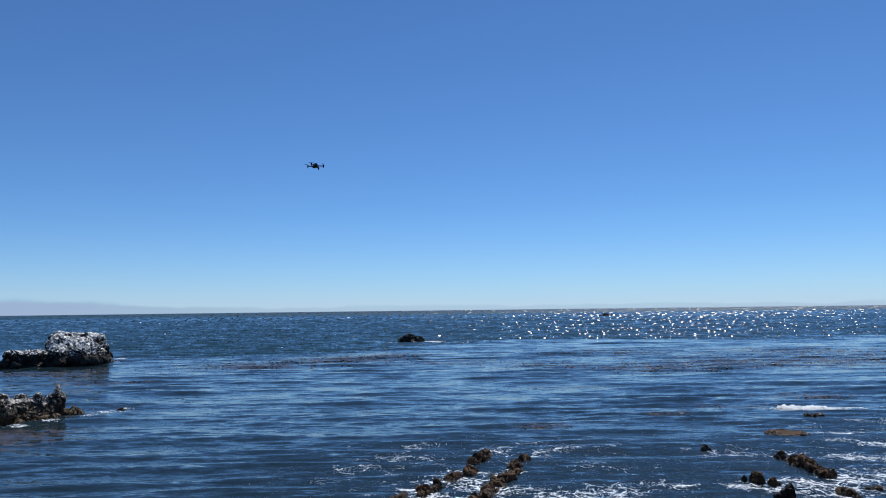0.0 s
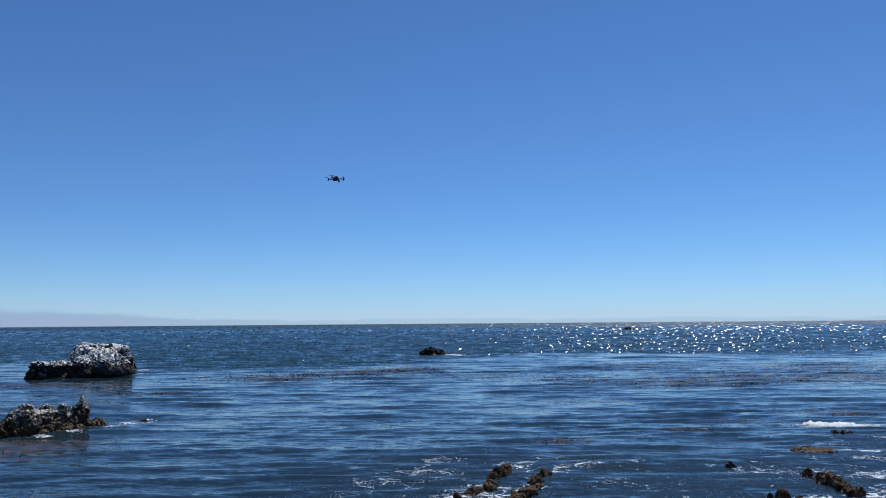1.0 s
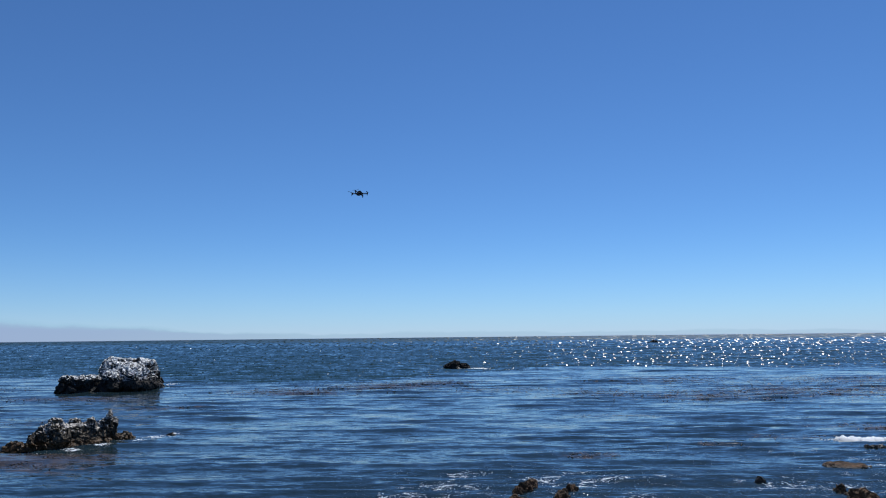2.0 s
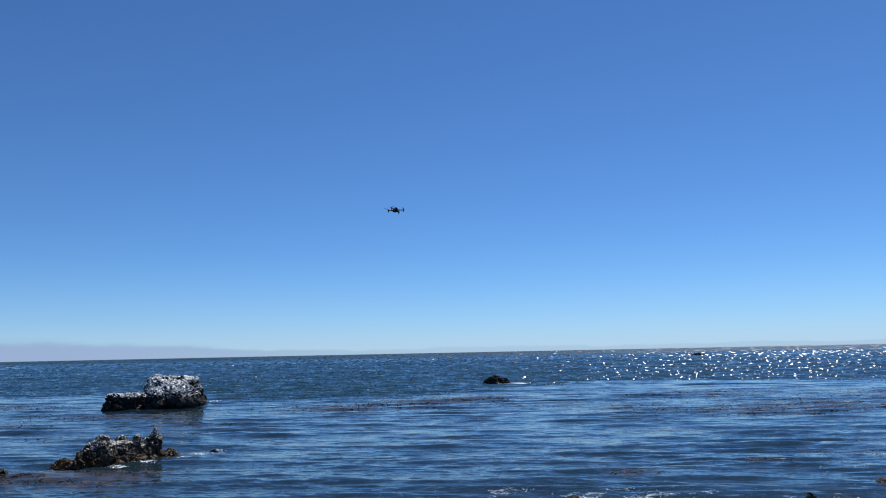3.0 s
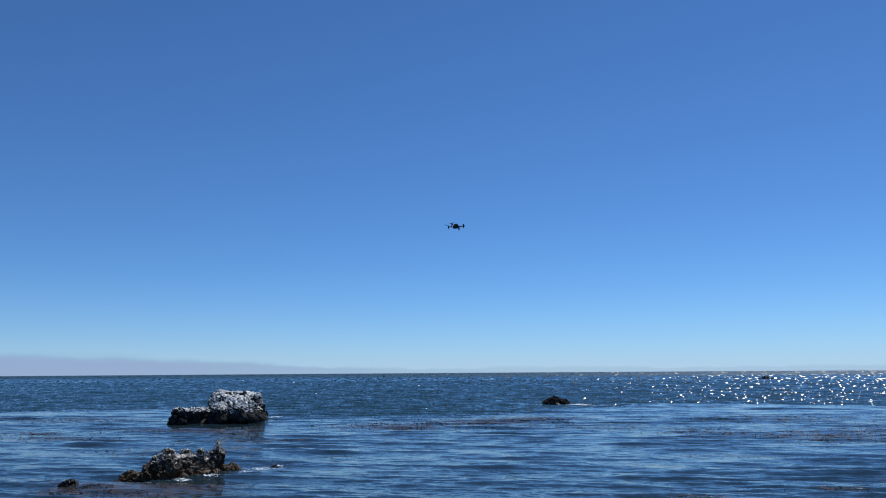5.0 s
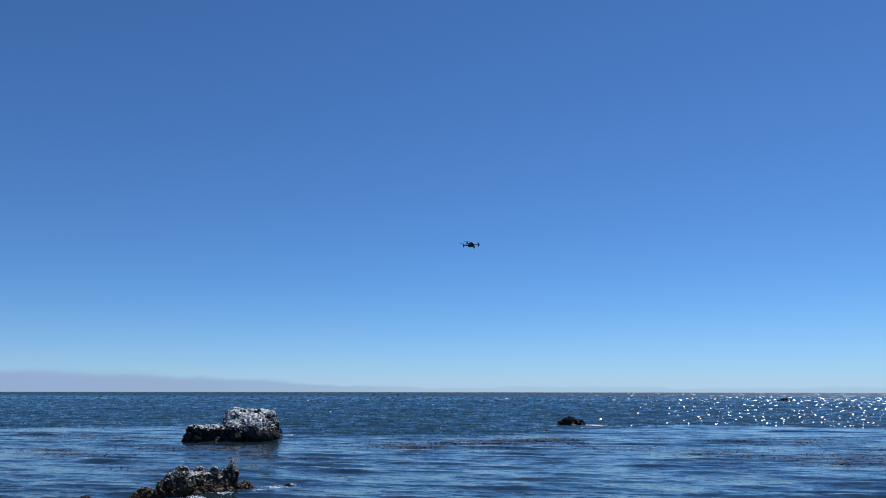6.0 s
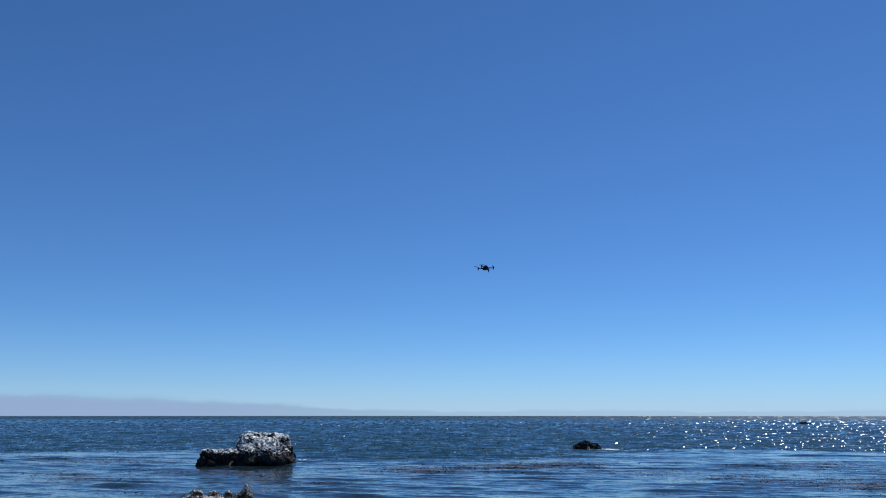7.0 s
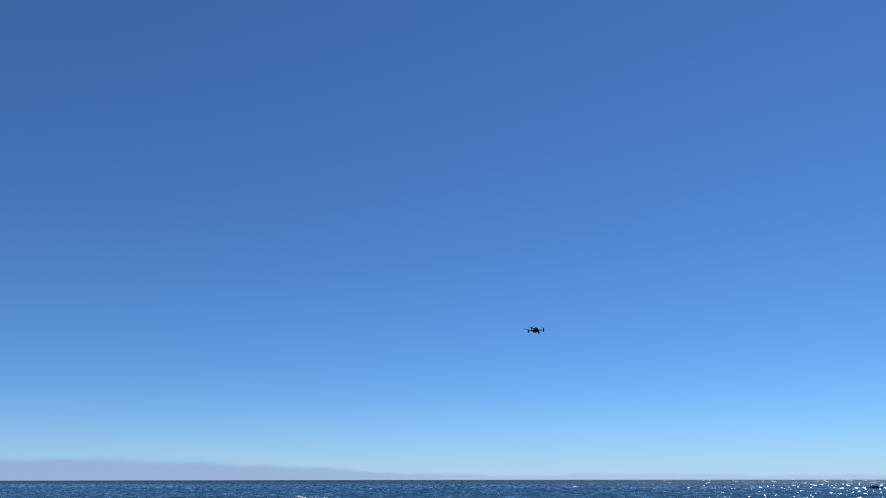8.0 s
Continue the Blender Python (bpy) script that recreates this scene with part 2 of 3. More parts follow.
def foam_white():
    s = Mat("foam_white")
    n = s.noise(s.coords("Object"), 6, 5, 0.7)
    s.put(s.mix(n, (0.84, 0.86, 0.87), (0.93, 0.94, 0.95)), s.b.inputs["Base Color"])
    s.b.inputs["Roughness"].default_value = 0.8
    s.put(s.bump(n, 0.8, 0.08), s.b.inputs["Normal"])
    thru = s.node("BsdfTranslucent")
    thru.inputs[0].default_value = (0.86, 0.88, 0.89, 1)
    both = s.node("MixShader")
    both.inputs[0].default_value = 0.5
    s.put(s.b.outputs[0], both.inputs[1])
    s.put(thru.outputs[0], both.inputs[2])
    s.put(both.outputs[0], s.out.inputs[0])
    return s.m


def earth():
    """Dry trodden earth with thin straw-coloured grass."""
    s = Mat("bluff_earth")
    at = s.coords("Object")
    big, mid, grain = s.noise(at, 0.25, 5, 0.6, 0.5), s.noise(at, 2.0, 5, 0.65), s.noise(at, 24.0, 5, 0.7)
    soil = s.mix(mid, (0.13, 0.095, 0.06), (0.27, 0.21, 0.145))
    grass = s.mix(grain, (0.10, 0.10, 0.035), (0.30, 0.25, 0.12))
    s.put(s.mix(s.step(big, 0.42, 0.62), soil, grass), s.b.inputs["Base Color"])
    s.b.inputs["Roughness"].default_value = 0.92
    s.put(s.bump(grain, 0.8, 0.03, s.bump(mid, 0.7, 0.12)), s.b.inputs["Normal"])
    return s.m


WATER = sea_water()
GUANO_ROCK = rock("guano_rock", (0.010, 0.009, 0.008), (0.075, 0.063, 0.053), guano=0.38, wet_top=0.65, algae=(0.010, 0.008, 0.006), scale=0.9, crown=2.8)
ROOST_ROCK = rock("roost_rock", (0.013, 0.011, 0.008), (0.17, 0.135, 0.095), guano=0.27, wet_top=0.55, algae=(0.045, 0.024, 0.007), scale=1.7, crown=1.6, pale=(0.66, 0.60, 0.53))
DARK_ROCK = rock("dark_rock", (0.006, 0.005, 0.005), (0.030, 0.025, 0.021), wet_top=0.7, algae=(0.009, 0.007, 0.006), scale=0.9)
REEF_ROCK = rock("reef_rock", (0.014, 0.010, 0.007), (0.17, 0.092, 0.045), wet_top=0.1, algae=(0.026, 0.015, 0.007), scale=2.2)
BLUFF = earth()
FOAM = foam_white()


# ---- mesh helpers ----
def link(name, verts, faces, material, parent=None, smooth=True):
    me = bpy.data.meshes.new(name)
    me.from_pydata([tuple(v) for v in verts], [], faces)
    me.materials.append(material)
    if smooth:
        me.polygons.foreach_set("use_smooth", [True] * len(me.polygons))
    me.update()
    ob = new(name, me)
    ob.parent = parent
    return ob


def part(name, bm, material, parent, label="", smooth=False):
    me = bpy.data.meshes.new(name)
    bm.to_mesh(me)
    bm.free()
    me.materials.append(material)
    if smooth:
        me.polygons.foreach_set("use_smooth", [True] * len(me.polygons))
    ob = new(name, me)
    ob.parent = parent
    return tagged(ob, label)


# ---- the sea's waves ----
rng = np.random.default_rng(7)
WAVES = []
for i in range(64):
    length = 1.0 * (9.5 / 1.0) ** (i / 63)
    turn = math.radians(rng.normal(2, 10))
    k = 2 * math.pi / length
    slope = 0.0172 * (length / 4.0) ** -0.30
    WAVES.append((k * math.sin(turn), k * math.cos(turn), rng.uniform(0, 6.283), slope / k, length))


CHOP = []
for i in range(48):
    length = 2.6 * (9.0 / 2.6) ** (i / 47)
    turn = math.radians(rng.normal(-6, 30))
    k = 2 * math.pi / length
    CHOP.append((k * math.sin(turn), k * math.cos(turn), rng.uniform(0, 6.283), 0.016 / k, length))


def slow(x, y, seed, size):
    """A soft random field of about 0 to 1."""
    r = np.random.default_rng(seed)
    out = np.zeros_like(x)
    for _ in range(7):
        a, p = r.uniform(0, 6.283), r.uniform(0, 6.283)
        q = 6.283 / (size * r.uniform(0.6, 1.7))
        out += np.sin(x * q * math.cos(a) + y * q * math.sin(a) + p)
    return 0.5 + out / 6.5


def wind_at(x, y):
    """0 inside the kelp bed, 1 on the open water past it."""
    bearing = np.degrees(np.arctan2(x, y))
    edge = np.interp(bearing, [-60, -37, -28, -18, -9, -2, 5, 20, 60], [215, 190, 168, 136, 138, 162, 185, 198, 225])
    edge = edge + 18 * (slow(x, y, 3, 60) - 0.5) + 8 * (slow(x * 0.3, y, 4, 14) - 0.5)
    return np.clip((np.hypot(x, y) - edge) / 22 + 0.5, 0, 1)


def chop_cells(x, y):
    """Wave groups that lengthen out to sea."""
    d = np.maximum(y, 90.0)
    return x / (0.85 * (d / 200) ** 0.95), np.where(y > 90, 200.0 ** 1.9 / (8.0 * 0.9) * (90.0 ** -0.9 - d ** -0.9), (y - 90) / 2.2)


def reef_at(x, y):
    """1 over the shallow reef by the shore, where the water is broken up."""
    edge = 50 + 0.12 * x + 14 * (slow(x, y, 8, 25) - 0.5)
    return np.clip((edge - y) / 9, 0, 1) * np.clip((x + 14) / 10, 0.12, 1)


def wave_at(x, y, cell=0.3):
    x, y = np.asarray(x, float), np.asarray(y, float)
    z = np.zeros_like(x)
    gust = 0.6 + 0.8 * np.clip(slow(x, y, 5, 28), 0, 1)
    for kx, ky, p, a, length in WAVES:
        keep = np.clip(length / (3.2 * cell) - 0.6, 0, 1)
        z += keep * a * np.sin(kx * x + ky * y + p)
    z *= gust * (1 - 0.55 * reef_at(x, y))
    # crests sharper than troughs
    z += 0.9 * z * np.abs(z) + 0.5 * z * z
    w = wind_at(x, y)
    lively = w * (0.55 + 0.9 * np.clip(slow(x, y, 6, 45), 0, 1))
    c = np.zeros_like(x)
    for kx, ky, p, a, length in CHOP:
        c += np.clip(length / (2.4 * cell) - 0.6, 0, 1) * a * np.sin(kx * x + ky * y + p)
    return z * (1 - 0.4 * w) + lively * c


# ---- where the rocks stand, for foam and water ----
BIRD, NEAR, FAR, LOW = (-58.6, 117.0), (-31.2, 57.4), (-7.7, 186.5), (148.0, 700.0)
RIDGE_A = [(1.9, 40.3, 2.4, 0.62, 0.28), (0.8, 36.5, 2.6, 0.6, 0.2), (-0.7, 33.6, 2.2, 0.62, 0.22), (-2.1, 32.0, 2.0, 0.6, 0.2), (-3.1, 30.2, 2.2, 0.7, 0.22)]
RIDGE_B = [(3.75, 39.2, 3.2, 0.5, 0.24), (2.95, 36.3, 2.6, 0.5, 0.2), (2.05, 34.2, 2.2, 0.62, 0.22), (1.3, 31.9, 2.6, 0.66, 0.2)]
RIDGE_C = [(17.25, 39.3, 1.9, 0.55, 0.26), (17.15, 37.4, 1.9, 0.6, 0.3), (17.35, 35.8, 1.7, 0.56, 0.28)]
# foam: centre, half lengths and amount, by stretch of shore
FOAM_RIDGES = [(0.9, 35.8, 2.6, 2.6, 0.56), (2.4, 33.4, 3.0, 2.2, 0.6), (-1.0, 32.0, 2.6, 2.5, 0.55), (3.4, 38.6, 1.2, 2.6, 0.42),
    (6.5, 33.2, 3.0, 1.8, 0.5), (-1.8, 44.5, 2.6, 1.4, 0.4), (-4.0, 37.5, 3.0, 3.4, 0.32), (-2.0, 40.5, 2.5, 2.0, 0.42),
    (6.0, 44.0, 5.0, 3.0, 0.34), (8.0, 38.0, 3.0, 2.0, 0.3), (7.0, 52.5, 3.2, 1.1, 0.36), (10.0, 34.0, 3.0, 2.0, 0.36),
    (3.0, 42.5, 4.0, 2.0, 0.36)]
FOAM_SURF = [(15.5, 34.0, 2.8, 1.6, 0.62), (18.4, 35.0, 2.2, 2.6, 0.58), (17.5, 32.6, 3.0, 1.6, 0.62), (13.2, 33.9, 1.3, 0.9, 0.72),
    (14.4, 33.0, 1.6, 1.0, 0.7), (21.0, 40.0, 2.6, 2.4, 0.5), (22.0, 44.6, 3.2, 0.8, 0.52)]
FOAM_LEDGES = [(24.5, 47.5, 3.0, 1.2, 0.5), (27.3, 58.4, 3.0, 1.5, 1.25), (29.5, 59.0, 2.0, 1.0, 0.9), (32.0, 59.0, 3.0, 0.8, 0.5), (15.0, 41.5, 2.4, 1.5, 0.32), (20.0, 50.0, 6.0, 3.0, 0.22),
    (24.5, 38.0, 3.0, 4.0, 0.5), (17.0, 40.5, 5.0, 3.0, 0.34), (21.0, 35.5, 3.5, 3.0, 0.55), (25.0, 43.5, 2.2, 1.0, 0.62), (29.0, 52.0, 5.0, 2.5, 0.36), (31.0, 46.0, 5.0, 4.0, 0.4)]
FOAM_OUTER = [(-26.9, 62.4, 1.7, 1.9, 0.85), (-54.2, 129.3, 1.4, 1.8, 0.85), (-53.6, 121.0, 0.7, 5.0, 0.5), (-2.6, 184.2, 3.2, 2.0, 1.15),
    (-12.2, 184.0, 1.3, 1.2, 0.8), (3.0, 178.0, 4.0, 1.5, 0.4), (-32.7, 54.1, 1.4, 0.5, 0.66), (-30.7, 55.1, 1.2, 0.5, 0.7), (-28.8, 56.4, 1.0, 0.6, 0.75), (-27.0, 58.8, 0.9, 0.8, 0.85)]
FOAMY = FOAM_RIDGES + FOAM_SURF + FOAM_LEDGES + FOAM_OUTER
# kelp rafts: the same
KELP_SOUTH = [(-28.0, 111.0, 9.0, 7.0, 0.7), (-17.0, 122.0, 9.0, 9.0, 0.8), (-9.0, 131.0, 7.0, 8.0, 0.6), (-55.0, 99.5, 11.0, 3.6, 0.75),
    (-38.0, 86.0, 5.0, 2.2, 0.5), (-28.6, 49.0, 4.6, 3.8, 0.9), (-33.0, 49.8, 4.0, 2.6, 0.7), (-64.0, 85.5, 6.0, 3.0, 0.75),
    (-72.0, 92.0, 6.0, 3.0, 0.5), (-35.0, 48.2, 2.2, 1.6, 0.8), (-45.0, 72.0, 6.0, 2.0, 0.35), (-86.0, 120.0, 12.0, 6.0, 0.5)]
KELP_NORTH = [(26.0, 99.0, 9.0, 9.0, 0.5), (40.0, 106.0, 13.0, 11.0, 0.5), (14.0, 106.0, 7.0, 8.0, 0.35), (54.0, 106.0, 10.0, 10.0, 0.45),
    (16.2, 56.4, 2.2, 1.3, 0.6), (31.0, 66.5, 3.4, 2.4, 0.7), (6.5, 51.2, 1.8, 0.9, 0.45), (22.5, 60.0, 3.0, 1.6, 0.45),
    (60.0, 130.0, 16.0, 14.0, 0.4), (70.0, 112.0, 10.0, 8.0, 0.4), (30.0, 134.0, 14.0, 12.0, 0.35), (2.0, 112.0, 7.0, 6.0, 0.35), (12.0, 76.0, 4.0, 2.0, 0.35)]
KELP = KELP_SOUTH + KELP_NORTH


def field(x, y, spots):
    out = np.zeros_like(x)
    for cx, cy, rx, ry, a in spots:
        out = np.maximum(out, a * np.exp(-((x - cx) / rx) ** 2 - ((y - cy) / ry) ** 2))
    return out


def grown(start, stop, first, ratio):
    out, d = [start], first
    while out[-1] < stop:
        out.append(out[-1] + d)
        d *= ratio
    return out


def build_sea():
    # rows and columns are finest near the shore and widen out to sea
    ys = np.array([-v for v in grown(30.0, 4700.0, 20.0, 1.5)][::-1] + list(np.arange(-20, 24, 2.0)) + list(np.arange(24, 62, 0.24)) + list(np.arange(62, 130, 0.38))
                  + list(np.arange(130, 320, 0.65)) + list(np.arange(320, 640, 1.0)) + grown(640.0, 4700.0, 1.2, 1.045))
    half = 1.12 * (np.maximum(ys, 0) + 60)
    inner = np.linspace(-1, 1, 801)
    outer = np.linspace(0, 1, 14)[1:] ** 2
    rows = []
    for y, h in zip(ys, half):
        far_edge = max(4700.0, 1.05 * h)
        side = h + (far_edge - h) * outer
        rows.append(np.concatenate([-side[::-1], inner * h, side]))
    gx = np.array(rows)
    gy = np.repeat(ys[:, None], gx.shape[1], axis=1)
    cx = np.gradient(gx, axis=1) * 0.5
    cy = np.gradient(ys)[:, None] + 0 * gx
    gz = wave_at(gx, gy, np.maximum(cx, cy))
    w = wind_at(gx, gy)
    nr, nc = gx.shape
    co = np.stack([gx, gy, gz], -1).reshape(-1, 3).astype(np.float32)
    idx = np.arange(nr * nc).reshape(nr, nc)
    quads = np.stack([idx[:-1, :-1], idx[:-1, 1:], idx[1:, 1:], idx[1:, :-1]], -1).reshape(-1)
    me = bpy.data.meshes.new("water")
    n = len(quads) // 4
    me.vertices.add(len(co))
    me.vertices.foreach_set("co", co.reshape(-1))
    me.loops.add(len(quads))
    me.loops.foreach_set("vertex_index", quads.astype(np.int32))
    me.polygons.add(n)
    me.polygons.foreach_set("loop_start", (np.arange(n) * 4).astype(np.int32))
    me.polygons.foreach_set("use_smooth", np.ones(n, bool))
    me.update(calc_edges=True)
    cu, cv = chop_cells(gx, gy)
    for name, values in (("chop_u", cu), ("chop_v", cv), ("wind", w), ("foam", field(gx, gy, FOAMY)), ("kelp", field(gx, gy, KELP)), ("reef", reef_at(gx, gy)), ("open", np.clip((gy - 400) / 1100, 0, 1)),
                         ("shore", np.clip((78 - gy) / 42, 0, 1))):
        a = me.attributes.new(name, "FLOAT", "POINT")
        a.data.foreach_set("value", values.reshape(-1).astype(np.float32))
    me.materials.append(WATER)
    return tagged(new("water", me), "deep blue sea with long low swells and kelp", "sea", kind="structure")


build_sea()


# ---- fog bank and painted haze along the horizon ----
def build_fog_haze():
    v, f, n = [], [], 96
    for i in range(n + 1):
        a = math.radians(-100 + 200 * i / n)
        for z in (-6.0, 720.0):
            v.append((4300 * math.sin(a), 4300 * math.cos(a), z))
    for i in range(n):
        f.append((2 * i, 2 * i + 2, 2 * i + 3, 2 * i + 1))
    ob = link("backdrop", v, f, fog_haze_glow())
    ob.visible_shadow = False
    return tagged(ob, "pale lavender fog bank and painted glowing haze lying along the sea horizon", "fog", kind="structure")


build_fog_haze()


# ---- the bluff under the viewpoint ----
def build_bluff():
    prof = [(-90.0, 7.5), (-30.0, 6.6), (-8.0, 6.25), (1.4, 6.15), (2.2, 5.9), (2.8, 4.6), (3.6, 3.0), (4.8, 1.4), (6.6, 0.1), (9.0, -1.5)]
    v, f, n = [], [], 80
    for i in range(n + 1):
        x = -160 + 320 * i / n
        for j, (y, z) in enumerate(prof):
            w = noise.fractal(Vector((x * 0.11, y * 0.3, z * 0.4)), 0.8, 2.0, 4)
            v.append((x, y + w * 1.2 * (j > 2), z + 0.12 * w))
    m = len(prof)
    for i in range(n):
        for j in range(m - 1):
            f.append((i * m + j, (i + 1) * m + j, (i + 1) * m + j + 1, i * m + j + 1))
    return tagged(link("ground", v, f, BLUFF), "dry earth bluff above the water", "bluff", kind="structure")


build_bluff()


# ---- rocks ----
def crag(name, material, blocks, cell, rough, seed, grit=1.0, floor=-0.8, freq=0.0, taper=0.3):
    """A rock of worn blocks: each (u, w, half u, half w, top, power, turn, lean) is a rounded block that stands in the water, broken up in
    slabs, cracks and knobs."""
    off = Vector((seed * 13.7, seed * 5.1, seed * 3.3))
    verts, faces = [], []
    for cu, cw, ru, rw, top, power, turn, lean in blocks:
        depth = -floor
        rz, cz = (top + depth) / 2, (top - depth) / 2
        n = max(8, min(110, int(2 * (ru * rw * rz) ** (1 / 3) / cell)))
        c, q = math.cos(radians(turn)), math.sin(radians(turn))
        index = {}
        for axis in range(3):
            for side in (-1, 1):
                grid = {}
                for i in range(n + 1):
                    for j in range(n + 1):
                        a = [0, 0, 0]
                        a[axis], a[(axis + 1) % 3], a[(axis + 2) % 3] = side * n, 2 * i - n, 2 * j - n
                        key = tuple(a)
                        if key not in index:
                            d = [math.tan(0.785 * k / n) for k in a]
                            r = sum(abs(k) ** power for k in d) ** (-1 / power)
                            d = Vector(d) * r
                            slim = 1 - (taper if power < 4 else 0.12) * (d.z + 1) / 2
                            d.x, d.y = d.x * slim, d.y * slim
                            p = Vector((d.x * ru * c - d.y * rw * q + cu, d.x * ru * q + d.y * rw * c + cw, cz + d.z * rz + lean * d.x * max(0.0, d.z) * ru))
                            out = Vector((d.x / ru * c - d.y / rw * q, d.x / ru * q + d.y / rw * c, d.z / rz)).normalized()
                            f = (p + off) * (freq or 0.42 / rough)
                            bend = Vector((noise.noise(f), noise.noise(f + Vector((7, 3, 1))), noise.noise(f - Vector((5, 2, 8))))) * 0.5
                            near_d, near_p = noise.voronoi((f + bend) * 1.25)
                            slab = noise.cell(near_p[0] * 7.3)
                            near_s, near_q = noise.voronoi((f + bend) * 3.1)
                            chip = noise.cell(near_q[0] * 5.1)
                            gap = max(0.0, 0.16 - (near_d[1] - near_d[0]))
                            h = 0.60 * (slab - 0.5) + 0.17 * grit * (chip - 0.5) - 1.6 * gap + 0.55 * noise.fractal(f * 0.6, 1.0, 2.1, 3) + 0.09 * grit * noise.noise(f * 7)
                            index[key] = len(verts)
                            verts.append(p + out * (h * rough))
                        grid[i, j] = index[key]
                for i in range(n):
                    for j in range(n):
                        f4 = (grid[i, j], grid[i + 1, j], grid[i + 1, j + 1], grid[i, j + 1])
                        if max(verts[k].z for k in f4) > -0.5:
                            faces.append(f4 if side > 0 else f4[::-1])
    used = sorted({k for f4 in faces for k in f4})
    back = {k: i for i, k in enumerate(used)}
    return link(name, [verts[k] for k in used], [tuple(back[k] for k in f4) for f4 in faces], material, smooth=False)


def place(ob, x, y, turn=0.0, z=0.0):
    ob.matrix_world = pose(x, y, z, 0, 0, turn)
    return ob


bird = crag("guano_rock", GUANO_ROCK, [
    (2.6, 4.2, 4.7, 5.0, 4.75, 6.0, 4.0, -0.01),
    (0.4, 3.0, 2.4, 3.6, 4.2, 2.6, 4.0, 0.1),
    (2.8, -0.4, 4.0, 5.6, 4.35, 2.5, 12.0, 0.0),
    (0.1, -2.6, 2.2, 3.2, 3.5, 2.6, -8.0, 0.05),
    (4.6, 1.4, 2.6, 4.0, 3.4, 2.3, 20.0, 0.0),
    (-5.0, -2.2, 2.5, 2.3, 2.70, 4.2, 5.0, 0.0),
    (-6.6, -2.6, 1.4, 2.0, 1.6, 2.3, 0.0, 0.0),
    (-2.2, -2.0, 2.0, 2.3, 2.35, 2.6, 15.0, 0.03),
    (6.5, 6.4, 1.7, 3.6, 1.7, 2.2, 10.0, -0.1),
], 0.13, 0.62, 1, 1.0, taper=0.42)
tagged(place(bird, *BIRD, 26.6), "large flat-topped sea rock whitened by guano", "rock")

near = crag("roosting_rock", ROOST_ROCK, [
    (0.0, 0.2, 3.1, 2.2, 1.60, 2.5, 0.0, 0.0),
    (-1.6, -0.1, 1.0, 1.3, 2.0, 2.4, 20.0, 0.05),
    (-2.3, 0.1, 0.8, 1.2, 1.60, 2.4, 0.0, 0.05),
    (-0.2, 0.3, 0.9, 1.3, 2.1, 2.2, -15.0, 0.0),
    (0.9, -0.1, 0.8, 1.2, 2.0, 2.1, 10.0, 0.0),
    (1.7, 0.2, 0.6, 1.1, 2.1, 2.0, 0.0, 0.1),
    (2.15, 0.1, 0.85, 1.0, 2.75, 1.7, 0.0, 0.12),
    (-2.6, -0.1, 1.3, 1.7, 1.3, 2.4, -10.0, 0.1),
    (-4.0, -0.3, 1.7, 1.2, 0.55, 2.2, 4.0, 0.08),
    (3.1, 0.3, 1.45, 1.0, 0.62, 2.6, 0.0, 0.0),
    (1.2, -1.1, 1.6, 0.7, 0.60, 2.2, 5.0, 0.0),
    (-1.3, -1.1, 1.7, 0.7, 0.65, 2.2, -4.0, 0.0),
], 0.055, 0.36, 2, 1.3, taper=0.36)
tagged(place(near, *NEAR, 35.0), "jagged grey-brown rock streaked white with weedy base", "rock")

far = crag("wave_washed_rock", DARK_ROCK, [
    (-0.7, 0.0, 1.7, 2.0, 1.95, 3.0, 10.0, 0.05),
    (-2.2, 0.0, 1.4, 1.6, 1.35, 2.8, 0.0, 0.1),
    (1.5, 0.0, 2.0, 1.7, 1.15, 2.6, -8.0, -0.1),
    (0.4, 0.3, 0.8, 0.9, 1.75, 2.2, 0.0, 0.0),
], 0.13, 0.6, 3, 1.4)
tagged(place(far, *FAR, 2.0), "black craggy rock awash far out", "rock")

low = crag("offshore_ledge", DARK_ROCK, [
    (-0.5, 0.0, 4.0, 3.0, 2.2, 2.2, 0.0, 0.05),
    (-4.0, 0.0, 3.0, 2.5, 1.2, 2.2, 0.0, 0.0),
    (4.5, 0.0, 3.2, 2.5, 0.9, 2.2, 0.0, 0.0),
], 0.4, 0.8, 4)
tagged(place(low, *LOW, -12.0), "low dark ledge on the glittering horizon", "rock")


def ridge_run(rows, turn, seed):
    """One reef ridge: uneven knuckles of rock in a row, some of them joined."""
    r = random.Random(seed)
    x0, y0 = rows[0][:2]
    c, q = math.cos(radians(turn)), math.sin(radians(turn))
    blocks = []
    for x, y, length, half, h in rows:
        u, w = (x - x0) * c + (y - y0) * q, -(x - x0) * q + (y - y0) * c
        for k in (-0.28, 0.28):
            blocks.append((u + k * length + r.uniform(-0.1, 0.1), w + r.uniform(-0.12, 0.12), length * r.uniform(0.38, 0.5), half * r.uniform(0.85, 1.2),
                           h * r.uniform(1.1, 1.8), r.uniform(2.6, 3.4), r.uniform(-12, 12), r.uniform(-0.1, 0.1)))
    # the low spine that joins them under the water
    ends = (blocks[0][0], blocks[-1][0])
    blocks.append((sum(ends) / 2, 0.0, abs(ends[1] - ends[0]) / 2 + 0.3, 0.35, -0.05, 3.0, 0.0, 0.0))
    ob = crag("reef_ridge", REEF_ROCK, blocks, 0.04, 0.22, seed, 1.1, floor=-0.5, freq=2.0, taper=0.5)
    tagged(place(ob, x0, y0, turn), "brown weed-covered reef ridge awash in foam", "rock", "reef ridges")


